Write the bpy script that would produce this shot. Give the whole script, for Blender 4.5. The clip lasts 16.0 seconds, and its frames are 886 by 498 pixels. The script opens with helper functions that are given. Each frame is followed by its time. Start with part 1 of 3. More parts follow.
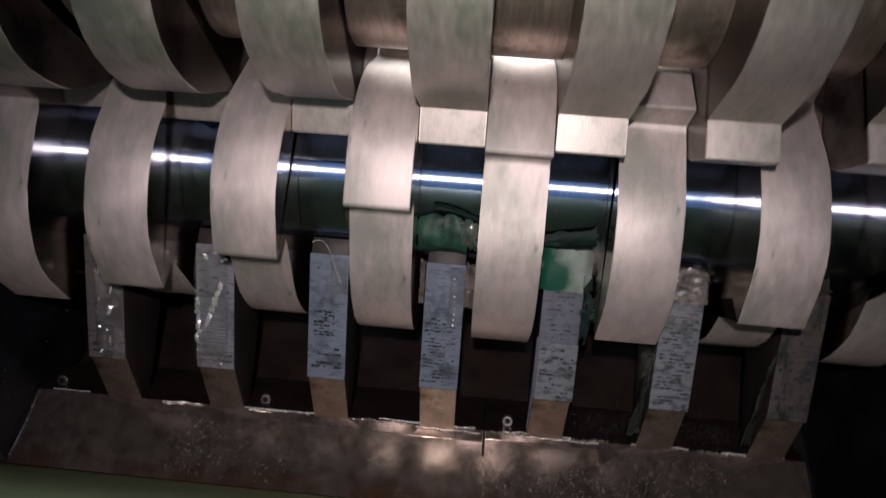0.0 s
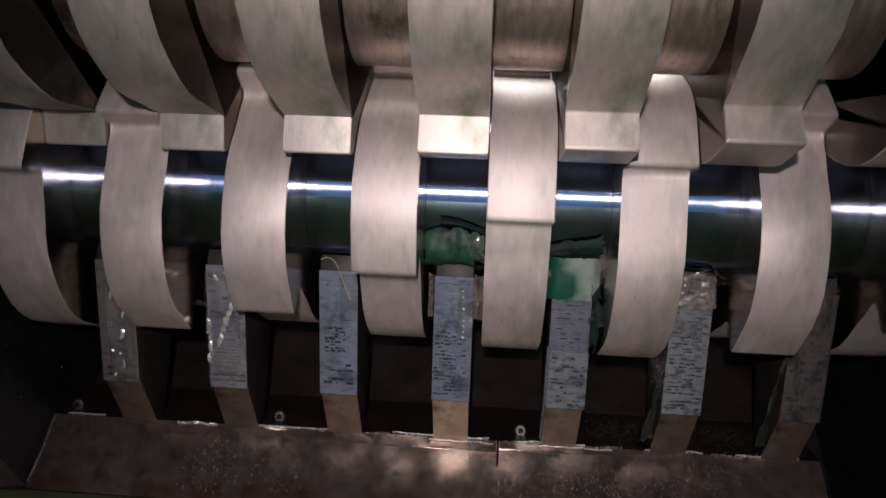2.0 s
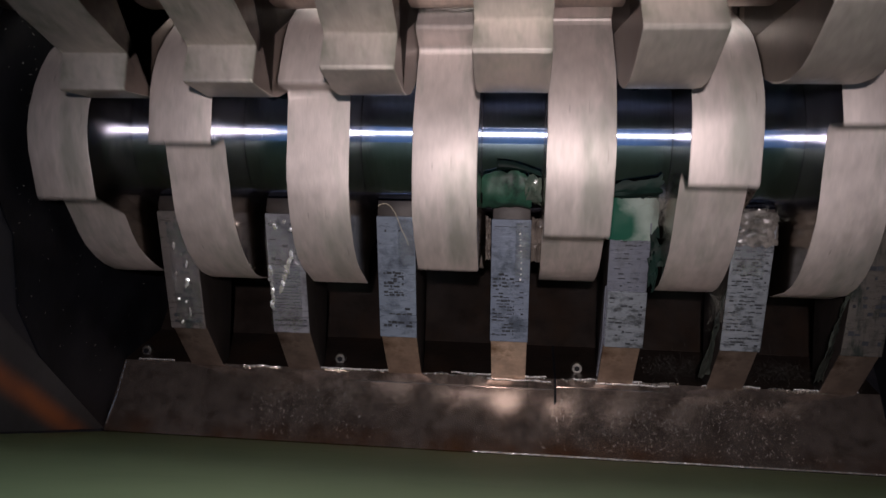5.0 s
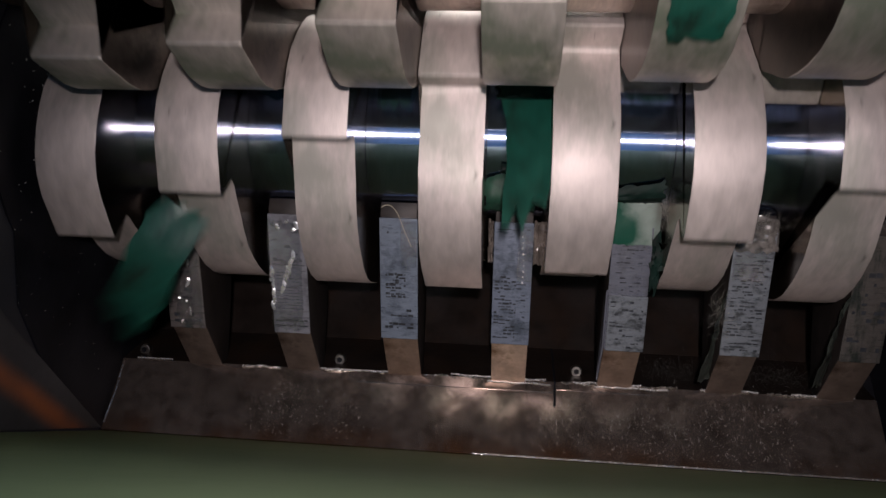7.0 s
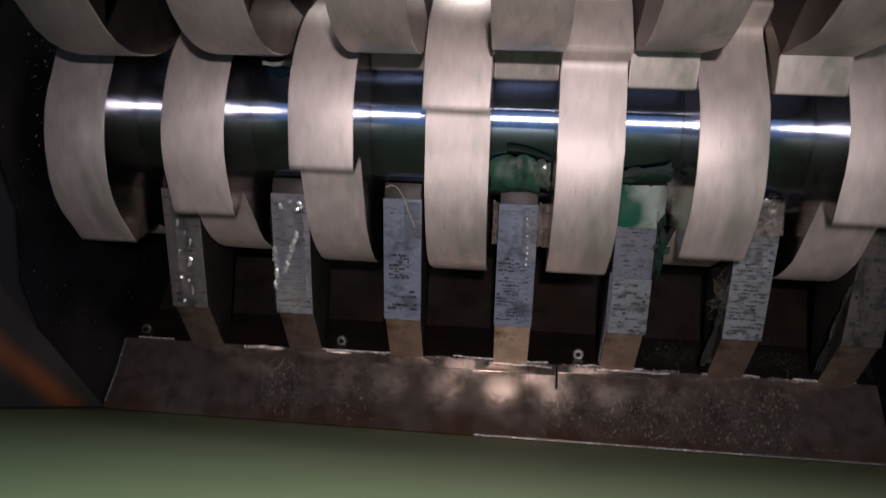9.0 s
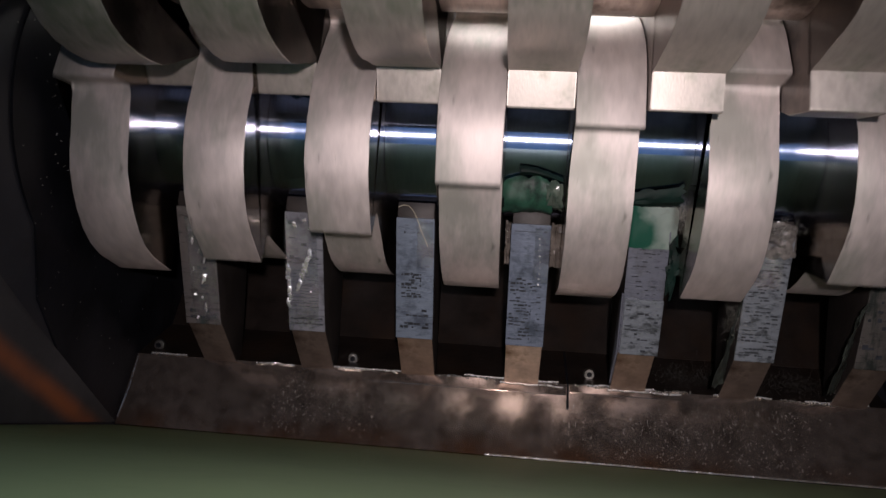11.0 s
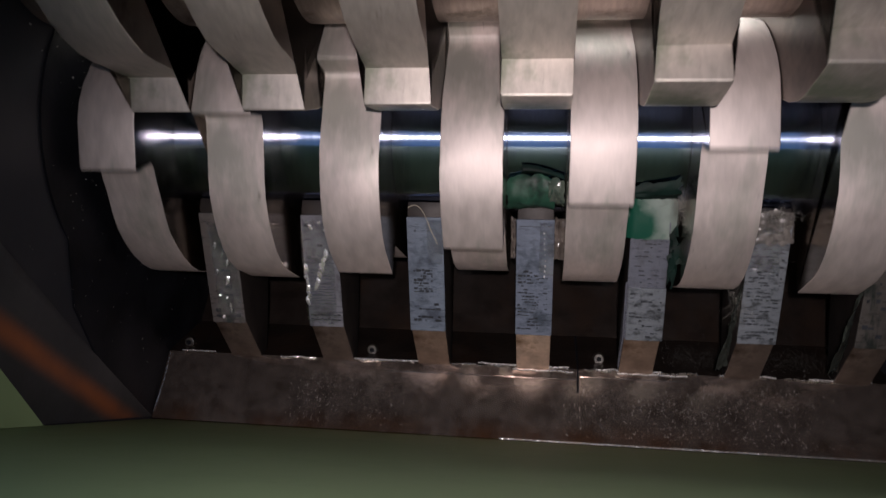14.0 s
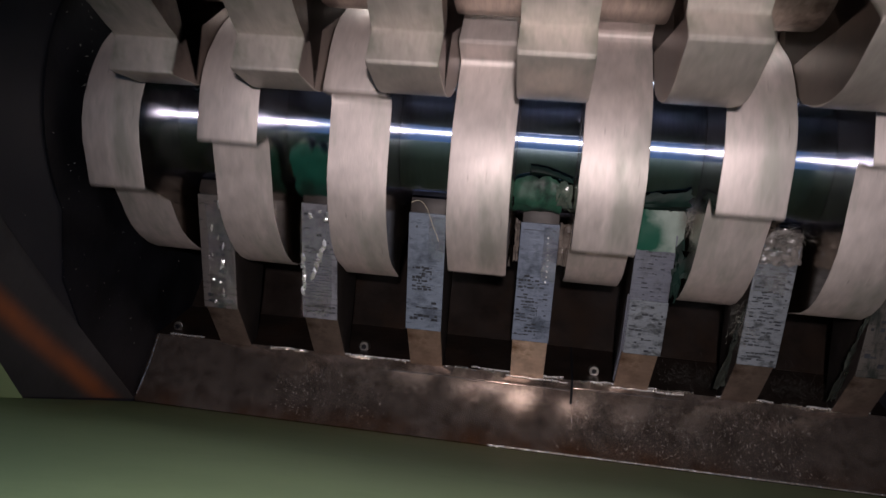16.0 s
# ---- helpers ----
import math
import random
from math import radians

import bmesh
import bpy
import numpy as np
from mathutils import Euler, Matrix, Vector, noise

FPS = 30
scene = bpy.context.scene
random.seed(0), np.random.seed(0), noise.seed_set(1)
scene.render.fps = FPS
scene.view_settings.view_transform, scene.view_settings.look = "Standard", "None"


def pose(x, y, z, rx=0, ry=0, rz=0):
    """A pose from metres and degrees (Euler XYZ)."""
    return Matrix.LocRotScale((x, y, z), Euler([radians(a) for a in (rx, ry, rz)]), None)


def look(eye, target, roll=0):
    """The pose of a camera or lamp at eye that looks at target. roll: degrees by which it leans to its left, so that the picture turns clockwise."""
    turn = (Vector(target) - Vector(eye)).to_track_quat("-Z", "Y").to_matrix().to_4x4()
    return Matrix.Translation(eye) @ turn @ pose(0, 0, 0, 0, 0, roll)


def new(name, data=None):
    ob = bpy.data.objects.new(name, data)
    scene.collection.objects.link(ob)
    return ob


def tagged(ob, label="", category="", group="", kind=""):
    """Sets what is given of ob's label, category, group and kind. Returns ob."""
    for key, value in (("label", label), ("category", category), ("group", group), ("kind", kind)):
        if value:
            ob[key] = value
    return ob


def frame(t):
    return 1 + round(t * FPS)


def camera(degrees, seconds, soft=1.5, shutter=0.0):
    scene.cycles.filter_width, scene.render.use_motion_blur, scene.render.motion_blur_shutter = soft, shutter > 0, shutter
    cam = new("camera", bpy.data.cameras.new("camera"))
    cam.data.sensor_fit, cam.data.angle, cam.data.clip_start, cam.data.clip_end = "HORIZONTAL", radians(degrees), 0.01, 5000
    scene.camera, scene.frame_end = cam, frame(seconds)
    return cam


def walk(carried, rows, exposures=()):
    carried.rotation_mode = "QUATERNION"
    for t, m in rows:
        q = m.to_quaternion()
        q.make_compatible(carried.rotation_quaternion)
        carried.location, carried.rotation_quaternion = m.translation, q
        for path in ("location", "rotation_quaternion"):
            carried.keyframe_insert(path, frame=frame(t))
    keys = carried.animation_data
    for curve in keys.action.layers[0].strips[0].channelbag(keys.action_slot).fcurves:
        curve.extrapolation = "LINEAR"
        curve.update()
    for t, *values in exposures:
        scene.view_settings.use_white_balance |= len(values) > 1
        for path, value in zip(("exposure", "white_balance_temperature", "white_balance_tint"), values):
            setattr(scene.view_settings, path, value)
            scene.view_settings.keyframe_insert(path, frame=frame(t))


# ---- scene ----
cam = camera(62.1, 16.0, soft=1.5, shutter=0.6)
PATH = [
    (0, (0.031, -0.447, 0.83), (-0.082, 1.134, 2.049), 7.2),
    (0.5, (0.032, -0.449, 0.834), (-0.092, 1.168, 2.005), 5.1),
    (1, (0.033, -0.448, 0.83), (-0.086, 1.123, 2.062), 5.9),
    (1.5, (0.033, -0.445, 0.829), (-0.097, 1.128, 2.057), 6.0),
    (2, (0.03, -0.454, 0.832), (-0.101, 1.117, 2.063), 5.6),
    (2.5, (0.027, -0.455, 0.832), (-0.122, 1.116, 2.06), 4.6),
    (3, (0.024, -0.452, 0.83), (-0.103, 1.157, 2.011), 3.9),
    (3.5, (0.02, -0.45, 0.831), (-0.117, 1.221, 1.921), 3.9),
    (4, (0.011, -0.458, 0.832), (-0.192, 1.196, 1.939), 5.1),
    (4.2, (0.011, -0.46, 0.836), (-0.208, 1.207, 1.92), 5.5),
    (6.5, (0.001, -0.462, 0.833), (-0.189, 1.211, 1.914), 5.8),
    (7, (-0.001, -0.463, 0.835), (-0.188, 1.206, 1.919), 5.8),
    (7.5, (-0.002, -0.461, 0.833), (-0.191, 1.225, 1.892), 6.5),
    (8, (-0.004, -0.458, 0.829), (-0.182, 1.235, 1.878), 6.3),
    (8.5, (-0.006, -0.457, 0.832), (-0.178, 1.252, 1.856), 5.8),
    (9, (-0.007, -0.459, 0.831), (-0.184, 1.23, 1.887), 6.1),
    (9.5, (-0.005, -0.461, 0.83), (-0.172, 1.196, 1.937), 6.5),
    (10, (-0.008, -0.464, 0.834), (-0.202, 1.201, 1.925), 7.0),
    (10.2, (-0.01, -0.464, 0.833), (-0.217, 1.203, 1.917), 7.2),
    (12.3, (-0.012, -0.467, 0.832), (-0.184, 1.199, 1.925), 6.2),
    (12.5, (-0.009, -0.469, 0.83), (-0.178, 1.217, 1.893), 6.0),
    (13, (-0.001, -0.487, 0.839), (-0.19, 1.229, 1.849), 5.0),
    (13.5, (0.009, -0.489, 0.834), (-0.238, 1.227, 1.83), 4.2),
    (14, (0.007, -0.499, 0.837), (-0.262, 1.202, 1.854), 6.1),
    (14.5, (0.004, -0.49, 0.833), (-0.256, 1.194, 1.879), 8.3),
    (15, (0.003, -0.485, 0.832), (-0.235, 1.192, 1.895), 9.1),
    (15.5, (0.0, -0.482, 0.83), (-0.248, 1.199, 1.884), 10.0),
    (16, (0.0, -0.482, 0.832), (-0.256, 1.203, 1.879), 9.9),
]
walk(cam, [(t, look(eye, target, roll)) for t, eye, target, roll in PATH])

# ---- world and lamps ----
world = bpy.data.worlds.new("world")
scene.world = world
world.use_nodes = True
world.node_tree.nodes["Background"].inputs[0].default_value = (0.28, 0.47, 0.78, 1)
world.node_tree.nodes["Background"].inputs[1].default_value = 0.42
scene.view_settings.exposure = 0.0

# hand lamp held beside the camera, in the mouth of the chute
lamp_data = bpy.data.lights.new("hand_lamp", "SPOT")
lamp_data.energy, lamp_data.color = 18.9, (1.0, 0.864, 0.862)
lamp_data.spot_size, lamp_data.spot_blend, lamp_data.shadow_soft_size = radians(80), 1.0, 0.010
lamp = new("hand_lamp", lamp_data)
lamp.matrix_world = look((0.015, -0.602, 0.811), (0.01, 0.06, 1.135))

# room light that falls into the open hopper and glints through the nip
hopper_light = bpy.data.lights.new("hopper_light", "AREA")
hopper_light.shape, hopper_light.size, hopper_light.size_y = "RECTANGLE", 0.74, 0.62
hopper_light.energy, hopper_light.color = 16.0, (1.0, 0.97, 0.95)
new("hopper_light", hopper_light).matrix_world = look((0, -0.03, 1.93), (0, -0.029, 1.2))


# ---- materials ----
def node_material(name, base, rough, metal=0.0, spread=0.3, scale=30.0, stretch=(1, 1, 1), stain=None, stain_amount=0.5,
                  stain_scale=8.0, bump=0.1, bump_scale=120.0, specular=0.5, rough_spread=0.12, per_object=0.0, stain_stretch=(1, 1, 1), marks=0.0, depth=0.002, band=None):
    m = bpy.data.materials.new(name)
    m.use_nodes = True
    nt = m.node_tree
    n, ln = nt.nodes, nt.links
    bsdf = n["Principled BSDF"]
    tex = n.new("ShaderNodeTexCoord")
    mp = n.new("ShaderNodeMapping")
    mp.inputs["Scale"].default_value = stretch
    ln.new(tex.outputs["Object"], mp.inputs["Vector"])
    fine = n.new("ShaderNodeTexNoise")
    fine.inputs["Scale"].default_value, fine.inputs["Detail"].default_value, fine.inputs["Roughness"].default_value = scale, 6, 0.65
    ln.new(mp.outputs["Vector"], fine.inputs["Vector"])
    ramp = n.new("ShaderNodeMapRange")
    ramp.inputs["From Min"].default_value, ramp.inputs["From Max"].default_value = 0.3, 0.7
    ramp.inputs["To Min"].default_value, ramp.inputs["To Max"].default_value = 1 - spread, 1 + spread
    ln.new(fine.outputs["Fac"], ramp.inputs["Value"])
    mul = n.new("ShaderNodeVectorMath")
    mul.operation = "SCALE"
    mul.inputs[0].default_value = base
    ln.new(ramp.outputs["Result"], mul.inputs["Scale"])
    colour = mul.outputs["Vector"]
    if per_object:
        info = n.new("ShaderNodeObjectInfo")
        shift = n.new("ShaderNodeMapRange")
        shift.inputs["To Min"].default_value, shift.inputs["To Max"].default_value = 1 - per_object, 1 + per_object
        ln.new(info.outputs["Random"], shift.inputs["Value"])
        again = n.new("ShaderNodeVectorMath")
        again.operation = "SCALE"
        ln.new(colour, again.inputs[0])
        ln.new(shift.outputs["Result"], again.inputs["Scale"])
        colour = again.outputs["Vector"]
    if stain:
        broad = n.new("ShaderNodeTexNoise")
        broad.inputs["Scale"].default_value, broad.inputs["Detail"].default_value = stain_scale, 5
        broad.inputs["Roughness"].default_value = 0.7
        bmap = n.new("ShaderNodeMapping")
        bmap.inputs["Scale"].default_value = stain_stretch
        ln.new(tex.outputs["Object"], bmap.inputs["Vector"])
        ln.new(bmap.outputs["Vector"], broad.inputs["Vector"])
        cut = n.new("ShaderNodeMapRange")
        cut.inputs["From Min"].default_value, cut.inputs["From Max"].default_value = 0.62 - 0.25 * stain_amount, 0.75 - 0.2 * stain_amount
        ln.new(broad.outputs["Fac"], cut.inputs["Value"])
        mix = n.new("ShaderNodeMix")
        mix.data_type = "RGBA"
        ln.new(cut.outputs["Result"], mix.inputs["Factor"])
        ln.new(colour, mix.inputs["A"])
        mix.inputs["B"].default_value = (*stain, 1)
        colour = mix.outputs["Result"]
    if marks:
        pit = n.new("ShaderNodeTexNoise")
        pit.inputs["Scale"].default_value, pit.inputs["Detail"].default_value = 70, 2
        pmap = n.new("ShaderNodeMapping")
        pmap.inputs["Scale"].default_value = (2.2, 0.55, 0.55)
        ln.new(tex.outputs["Object"], pmap.inputs["Vector"])
        ln.new(pmap.outputs["Vector"], pit.inputs["Vector"])
        dark = n.new("ShaderNodeMapRange")
        dark.inputs["From Min"].default_value, dark.inputs["From Max"].default_value = 0.70, 0.78
        dark.inputs["To Max"].default_value = marks
        ln.new(pit.outputs["Fac"], dark.inputs["Value"])
        worn = n.new("ShaderNodeMix")
        worn.data_type = "RGBA"
        ln.new(dark.outputs["Result"], worn.inputs["Factor"])
        ln.new(colour, worn.inputs["A"])
        worn.inputs["B"].default_value = (0.09, 0.085, 0.08, 1)
        colour = worn.outputs["Result"]
    if band:
        # a soft streak along the plane dot(p, way) = offset, broken up by noise
        way, offset, half, tint, amount, patch_scale = band
        dot = n.new("ShaderNodeVectorMath")
        dot.operation = "DOT_PRODUCT"
        dot.inputs[1].default_value = way
        ln.new(tex.outputs["Object"], dot.inputs[0])
        off = n.new("ShaderNodeMath")
        off.operation = "SUBTRACT"
        off.inputs[1].default_value = offset
        ln.new(dot.outputs["Value"], off.inputs[0])
        dist = n.new("ShaderNodeMath")
        dist.operation = "ABSOLUTE"
        ln.new(off.outputs[0], dist.inputs[0])
        near = n.new("ShaderNodeMapRange")
        near.interpolation_type = "SMOOTHSTEP"
        near.inputs["From Min"].default_value, near.inputs["From Max"].default_value = 0.0, half
        near.inputs["To Min"].default_value, near.inputs["To Max"].default_value = amount, 0.0
        ln.new(dist.outputs[0], near.inputs["Value"])
        patch = n.new("ShaderNodeTexNoise")
        patch.inputs["Scale"].default_value, patch.inputs["Detail"].default_value = patch_scale, 5
        ln.new(tex.outputs["Object"], patch.inputs["Vector"])
        broken = n.new("ShaderNodeMapRange")
        broken.inputs["From Min"].default_value, broken.inputs["From Max"].default_value = 0.38, 0.62
        ln.new(patch.outputs["Fac"], broken.inputs["Value"])
        both = n.new("ShaderNodeMath")
        both.operation = "MULTIPLY"
        ln.new(near.outputs["Result"], both.inputs[0])
        ln.new(broken.outputs["Result"], both.inputs[1])
        streak = n.new("ShaderNodeMix")
        streak.data_type = "RGBA"
        ln.new(both.outputs[0], streak.inputs["Factor"])
        ln.new(colour, streak.inputs["A"])
        streak.inputs["B"].default_value = (*tint, 1)
        colour = streak.outputs["Result"]
    ln.new(colour, bsdf.inputs["Base Color"])
    rr = n.new("ShaderNodeMapRange")
    rr.inputs["To Min"].default_value, rr.inputs["To Max"].default_value = max(0.03, rough - rough_spread), min(1, rough + rough_spread)
    ln.new(fine.outputs["Fac"], rr.inputs["Value"])
    ln.new(rr.outputs["Result"], bsdf.inputs["Roughness"])
    bsdf.inputs["Metallic"].default_value = metal
    bsdf.inputs["Specular IOR Level"].default_value = specular
    if bump:
        grain = n.new("ShaderNodeTexNoise")
        grain.inputs["Scale"].default_value, grain.inputs["Detail"].default_value = bump_scale, 4
        ln.new(mp.outputs["Vector"], grain.inputs["Vector"])
        b = n.new("ShaderNodeBump")
        b.inputs["Strength"].default_value, b.inputs["Distance"].default_value = bump, depth
        ln.new(grain.outputs["Fac"], b.inputs["Height"])
        ln.new(b.outputs["Normal"], bsdf.inputs["Normal"])
    return m


M_DISC = node_material("ground_steel", (0.55, 0.49, 0.468), 0.60, 0.68, 0.14, 50, (2.5, 1, 1), (0.37, 0.36, 0.325), 0.5, 9, 0.06, 260, per_object=0.06, stain_stretch=(2, 0.6, 0.6), marks=0.55)
M_DISC_B = node_material("dirty_ground_steel", (0.45, 0.41, 0.375), 0.52, 0.72, 0.14, 70, (3, 1, 1), (0.225, 0.250, 0.195), 0.5, 11, 0.05, 260, per_object=0.10, stain_stretch=(1.2, 0.8, 0.8), marks=0.4)
# blue base tint stands in for daylight mirrored from the chute mouth
M_SPACER = node_material("polished_steel", (0.44, 0.535, 0.76), 0.16, 1.0, 0.10, 60, (6, 1, 1), None, bump=0, rough_spread=0.03)
M_SPACER_B = node_material("dull_turned_steel", (0.42, 0.35, 0.30), 0.38, 0.9, 0.25, 40, (6, 1, 1), (0.16, 0.125, 0.10), 0.4, 20, bump=0.05)
# one rusty steel in three tones; lamplight on the feet is in the colour
M_FOOT = [node_material("rusty_steel_" + nm, c, 0.40, 0.6, 0.25, 60, (1, 1, 1), d, 0.45, 25, 0.2, 200) for nm, c, d in (
    ("bright", (0.62, 0.46, 0.35), (0.24, 0.15, 0.09)), ("dark", (0.15, 0.115, 0.095), (0.06, 0.04, 0.03)), ("tan", (0.28, 0.20, 0.15), (0.14, 0.085, 0.055)))]


def label_steel(name, base, smudge, amount, scale, stretch=(0.8, 1, 1)):
    return node_material(name, base, 0.30, 0.25, 0.14, 20, (4, 14, 14), smudge, amount, scale, 0.2, 60, stain_stretch=stretch)


M_STRIPS = [
    label_steel("taped_strip", (0.12, 0.11, 0.107), (0.03, 0.046, 0.044), 0.42, 40, (1.2, 0.6, 0.6)),
    label_steel("taped_strip_pale", (0.18, 0.185, 0.21), (0.075, 0.075, 0.085), 0.36, 50),
    label_steel("blue_grey_strip", (0.165, 0.20, 0.255), (0.075, 0.09, 0.12), 0.46, 45),
    label_steel("blue_grey_strip_worn", (0.165, 0.195, 0.255), (0.065, 0.08, 0.105), 0.46, 45),
    label_steel("dull_strip", (0.14, 0.15, 0.185), (0.10, 0.105, 0.12), 0.40, 60, (1.2, 0.5, 0.5)),
    label_steel("mottled_strip", (0.18, 0.20, 0.225), (0.06, 0.066, 0.072), 0.50, 130, (0.7, 1, 1)),
    label_steel("dark_strip", (0.085, 0.078, 0.073), (0.025, 0.03, 0.028), 0.55, 70, (1.6, 0.35, 0.35)),
]
M_PRINT = node_material("worn_print", (0.032, 0.035, 0.042), 0.35, 0.1, 0.4, 150, bump=0)
# near-white metal that stands in for the shine of clear tape
M_GLINT = node_material("glint_metal", (0.92, 0.92, 0.92), 0.27, 0.8, 0.1, 60, bump=0.3)
M_LEDGE = node_material("oily_steel", (0.46, 0.385, 0.345), 0.135, 0.92, 0.30, 110, (1, 1, 1), (0.25, 0.20, 0.176), 0.5, 45, 0.03, 140, marks=0.7, rough_spread=0.04,
                        band=((0, 0, 1), 1.046, 0.026, (0.36, 0.15, 0.06), 0.75, 16))
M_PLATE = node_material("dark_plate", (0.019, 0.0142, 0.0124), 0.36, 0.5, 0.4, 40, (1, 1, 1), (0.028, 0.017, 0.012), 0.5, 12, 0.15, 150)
M_WALL = node_material("side_plate", (0.056, 0.057, 0.062), 0.5, 0.5, 0.30, 14, (1, 1, 1), (0.050, 0.045, 0.044), 0.4, 9, 0.12, 90,
                       band=((0, 0.02, 1.0), 1.031, 0.016, (0.40, 0.13, 0.05), 0.9, 7))
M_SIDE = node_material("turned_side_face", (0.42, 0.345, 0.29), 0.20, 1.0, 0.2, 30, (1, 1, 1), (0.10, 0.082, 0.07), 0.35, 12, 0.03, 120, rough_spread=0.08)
M_SIDE_B = node_material("darker_side_face", (0.15, 0.122, 0.105), 0.34, 0.9, 0.3, 30, (1, 1, 1), (0.035, 0.029, 0.026), 0.5, 12, 0.05, 120, rough_spread=0.1)
M_BAR_SHADE = node_material("shaded_bar_steel", (0.024, 0.0195, 0.018), 0.55, 0.4, 0.25, 25, (1, 1, 1), (0.011, 0.009, 0.0085), 0.4, 14, 0.08, 150)
M_BLACK = node_material("blue_black", (0.006, 0.0063, 0.0085), 0.45, 0.0, 0.5, 20, (1, 1, 1), (0.013, 0.0125, 0.0145), 0.3, 5, bump=0.1, specular=0.14)
M_DULL = node_material("dull_wall_plate", (0.027, 0.028, 0.034), 0.55, 0.3, 0.25, 10, (1, 1, 1), (0.024, 0.026, 0.034), 0.5, 6, 0.08, 90)
M_GREEN = node_material("green_paint", (0.245, 0.335, 0.165), 0.55, 0.0, 0.04, 12, (1, 1, 1), (0.22, 0.305, 0.15), 0.4, 7, 0.03, 300, specular=0.25)
M_JAM = node_material("jammed_green_film", (0.018, 0.062, 0.040), 0.5, 0.0, 0.35, 60, (1, 1, 1), (0.005, 0.018, 0.012), 0.5, 35, 0.15, 50, specular=0.3)
M_FILM = node_material("green_film", (0.006, 0.050, 0.035), 0.34, 0.0, 0.35, 60, (1, 1, 1), (0.005, 0.020, 0.014), 0.5, 35, 0.3, 60)
M_SHEER = node_material("sheer_green_film", (0.030, 0.085, 0.065), 0.34, 0.0, 0.35, 60, (1, 1, 1), (0.010, 0.036, 0.026), 0.5, 35, 0.3, 60)
M_SHEER.node_tree.nodes["Principled BSDF"].inputs["Alpha"].default_value = 0.34
M_DARKFILM = node_material("black_green_film", (0.004, 0.014, 0.011), 0.6, 0.0, 0.4, 60, (1, 1, 1), (0.002, 0.006, 0.005), 0.5, 35, 0.2, 60, specular=0.15)
# pale away from the green band: the soft highlight is in the colour
M_WRAP = node_material("pale_green_film", (0.21, 0.26, 0.235), 0.34, 0.0, 0.2, 30, (1, 1, 1), (0.10, 0.16, 0.13), 0.45, 28, 0.10, 45,
                       band=((0.86, 0, 0.5), 0.661, 0.036, (0.006, 0.060, 0.038), 4.0, 22))
M_TAIL = node_material("clear_green_film", (0.085, 0.105, 0.085), 0.20, 0.0, 0.4, 60, (1, 1, 1), (0.03, 0.05, 0.04), 0.5, 60, 0.4, 120)
M_BOLT = node_material("bolt_steel", (0.52, 0.49, 0.46), 0.30, 1.0, 0.3, 200, bump=0.1)
M_WELD = node_material("weld_bead", (0.70, 0.66, 0.61), 0.24, 0.9, 0.4, 150, bump=0.5, bump_scale=250)


def tape_material(name, cover):
    """Clear glossy tape: mostly see-through, with a sharp sheen."""
    m = bpy.data.materials.new(name)
    m.use_nodes = True
    n, ln = m.node_tree.nodes, m.node_tree.links
    n.remove(n["Principled BSDF"])
    see, gloss, mix = n.new("ShaderNodeBsdfTransparent"), n.new("ShaderNodeBsdfGlossy"), n.new("ShaderNodeMixShader")
    see.inputs["Color"].default_value = (0.86, 0.87, 0.88, 1)
    gloss.inputs["Roughness"].default_value = 0.13
    grain, b = n.new("ShaderNodeTexNoise"), n.new("ShaderNodeBump")
    grain.inputs["Scale"].default_value, grain.inputs["Detail"].default_value = 260, 3
    b.inputs["Strength"].default_value, b.inputs["Distance"].default_value = 0.5, 0.001
    ln.new(grain.outputs["Fac"], b.inputs["Height"])
    ln.new(b.outputs["Normal"], gloss.inputs["Normal"])
    mix.inputs[0].default_value = cover
    ln.new(see.outputs[0], mix.inputs[1])
    ln.new(gloss.outputs[0], mix.inputs[2])
    ln.new(mix.outputs[0], n["Material Output"].inputs["Surface"])
    return m


M_TAPE = tape_material("clear_tape", 0.16)


# spacers are turned on a lathe: the highlight is drawn out along the shaft
nt = M_SPACER.node_tree
tangent = nt.nodes.new("ShaderNodeTangent")
tangent.direction_type, tangent.axis = "RADIAL", "X"
nt.links.new(tangent.outputs["Tangent"], nt.nodes["Principled BSDF"].inputs["Tangent"])
nt.nodes["Principled BSDF"].inputs["Anisotropic"].default_value = 1.0
nt.nodes["Principled BSDF"].inputs["Anisotropic Rotation"].default_value = 0.25


# ---- mesh helpers ----
def mesh_of(bm, name, material, sharp=35):
    bmesh.ops.recalc_face_normals(bm, faces=bm.faces)
    me = bpy.data.meshes.new(name)
    bm.to_mesh(me)
    bm.free()
    me.materials.append(material)
    me.polygons.foreach_set("use_smooth", [True] * len(me.polygons))
    me.set_sharp_from_angle(angle=radians(sharp))
    return me


def part(name, bm, material, parent=None, label="", at=None):
    ob = new(name, mesh_of(bm, name, material))
    if parent:
        ob.parent = parent
    if at is not None:
        ob.matrix_basis = at
    return tagged(ob, label)


def prism(points, x0, x1, bevel=0.0, bm=None):
    """A profile of (y, z) drawn out along x."""
    bm = bm or bmesh.new()
    a = [bm.verts.new((x0, y, z)) for y, z in points]
    b = [bm.verts.new((x1, y, z)) for y, z in points]
    fs = [bm.faces.new(a), bm.faces.new(b[::-1])]
    k = len(points)
    for i in range(k):
        fs.append(bm.faces.new((a[i], b[i], b[(i + 1) % k], a[(i + 1) % k])))
    if bevel:
        rim = [e for f in fs[:2] for e in f.edges]
        bmesh.ops.bevel(bm, geom=rim, offset=bevel, segments=2, profile=0.5, affect="EDGES")
    return bm


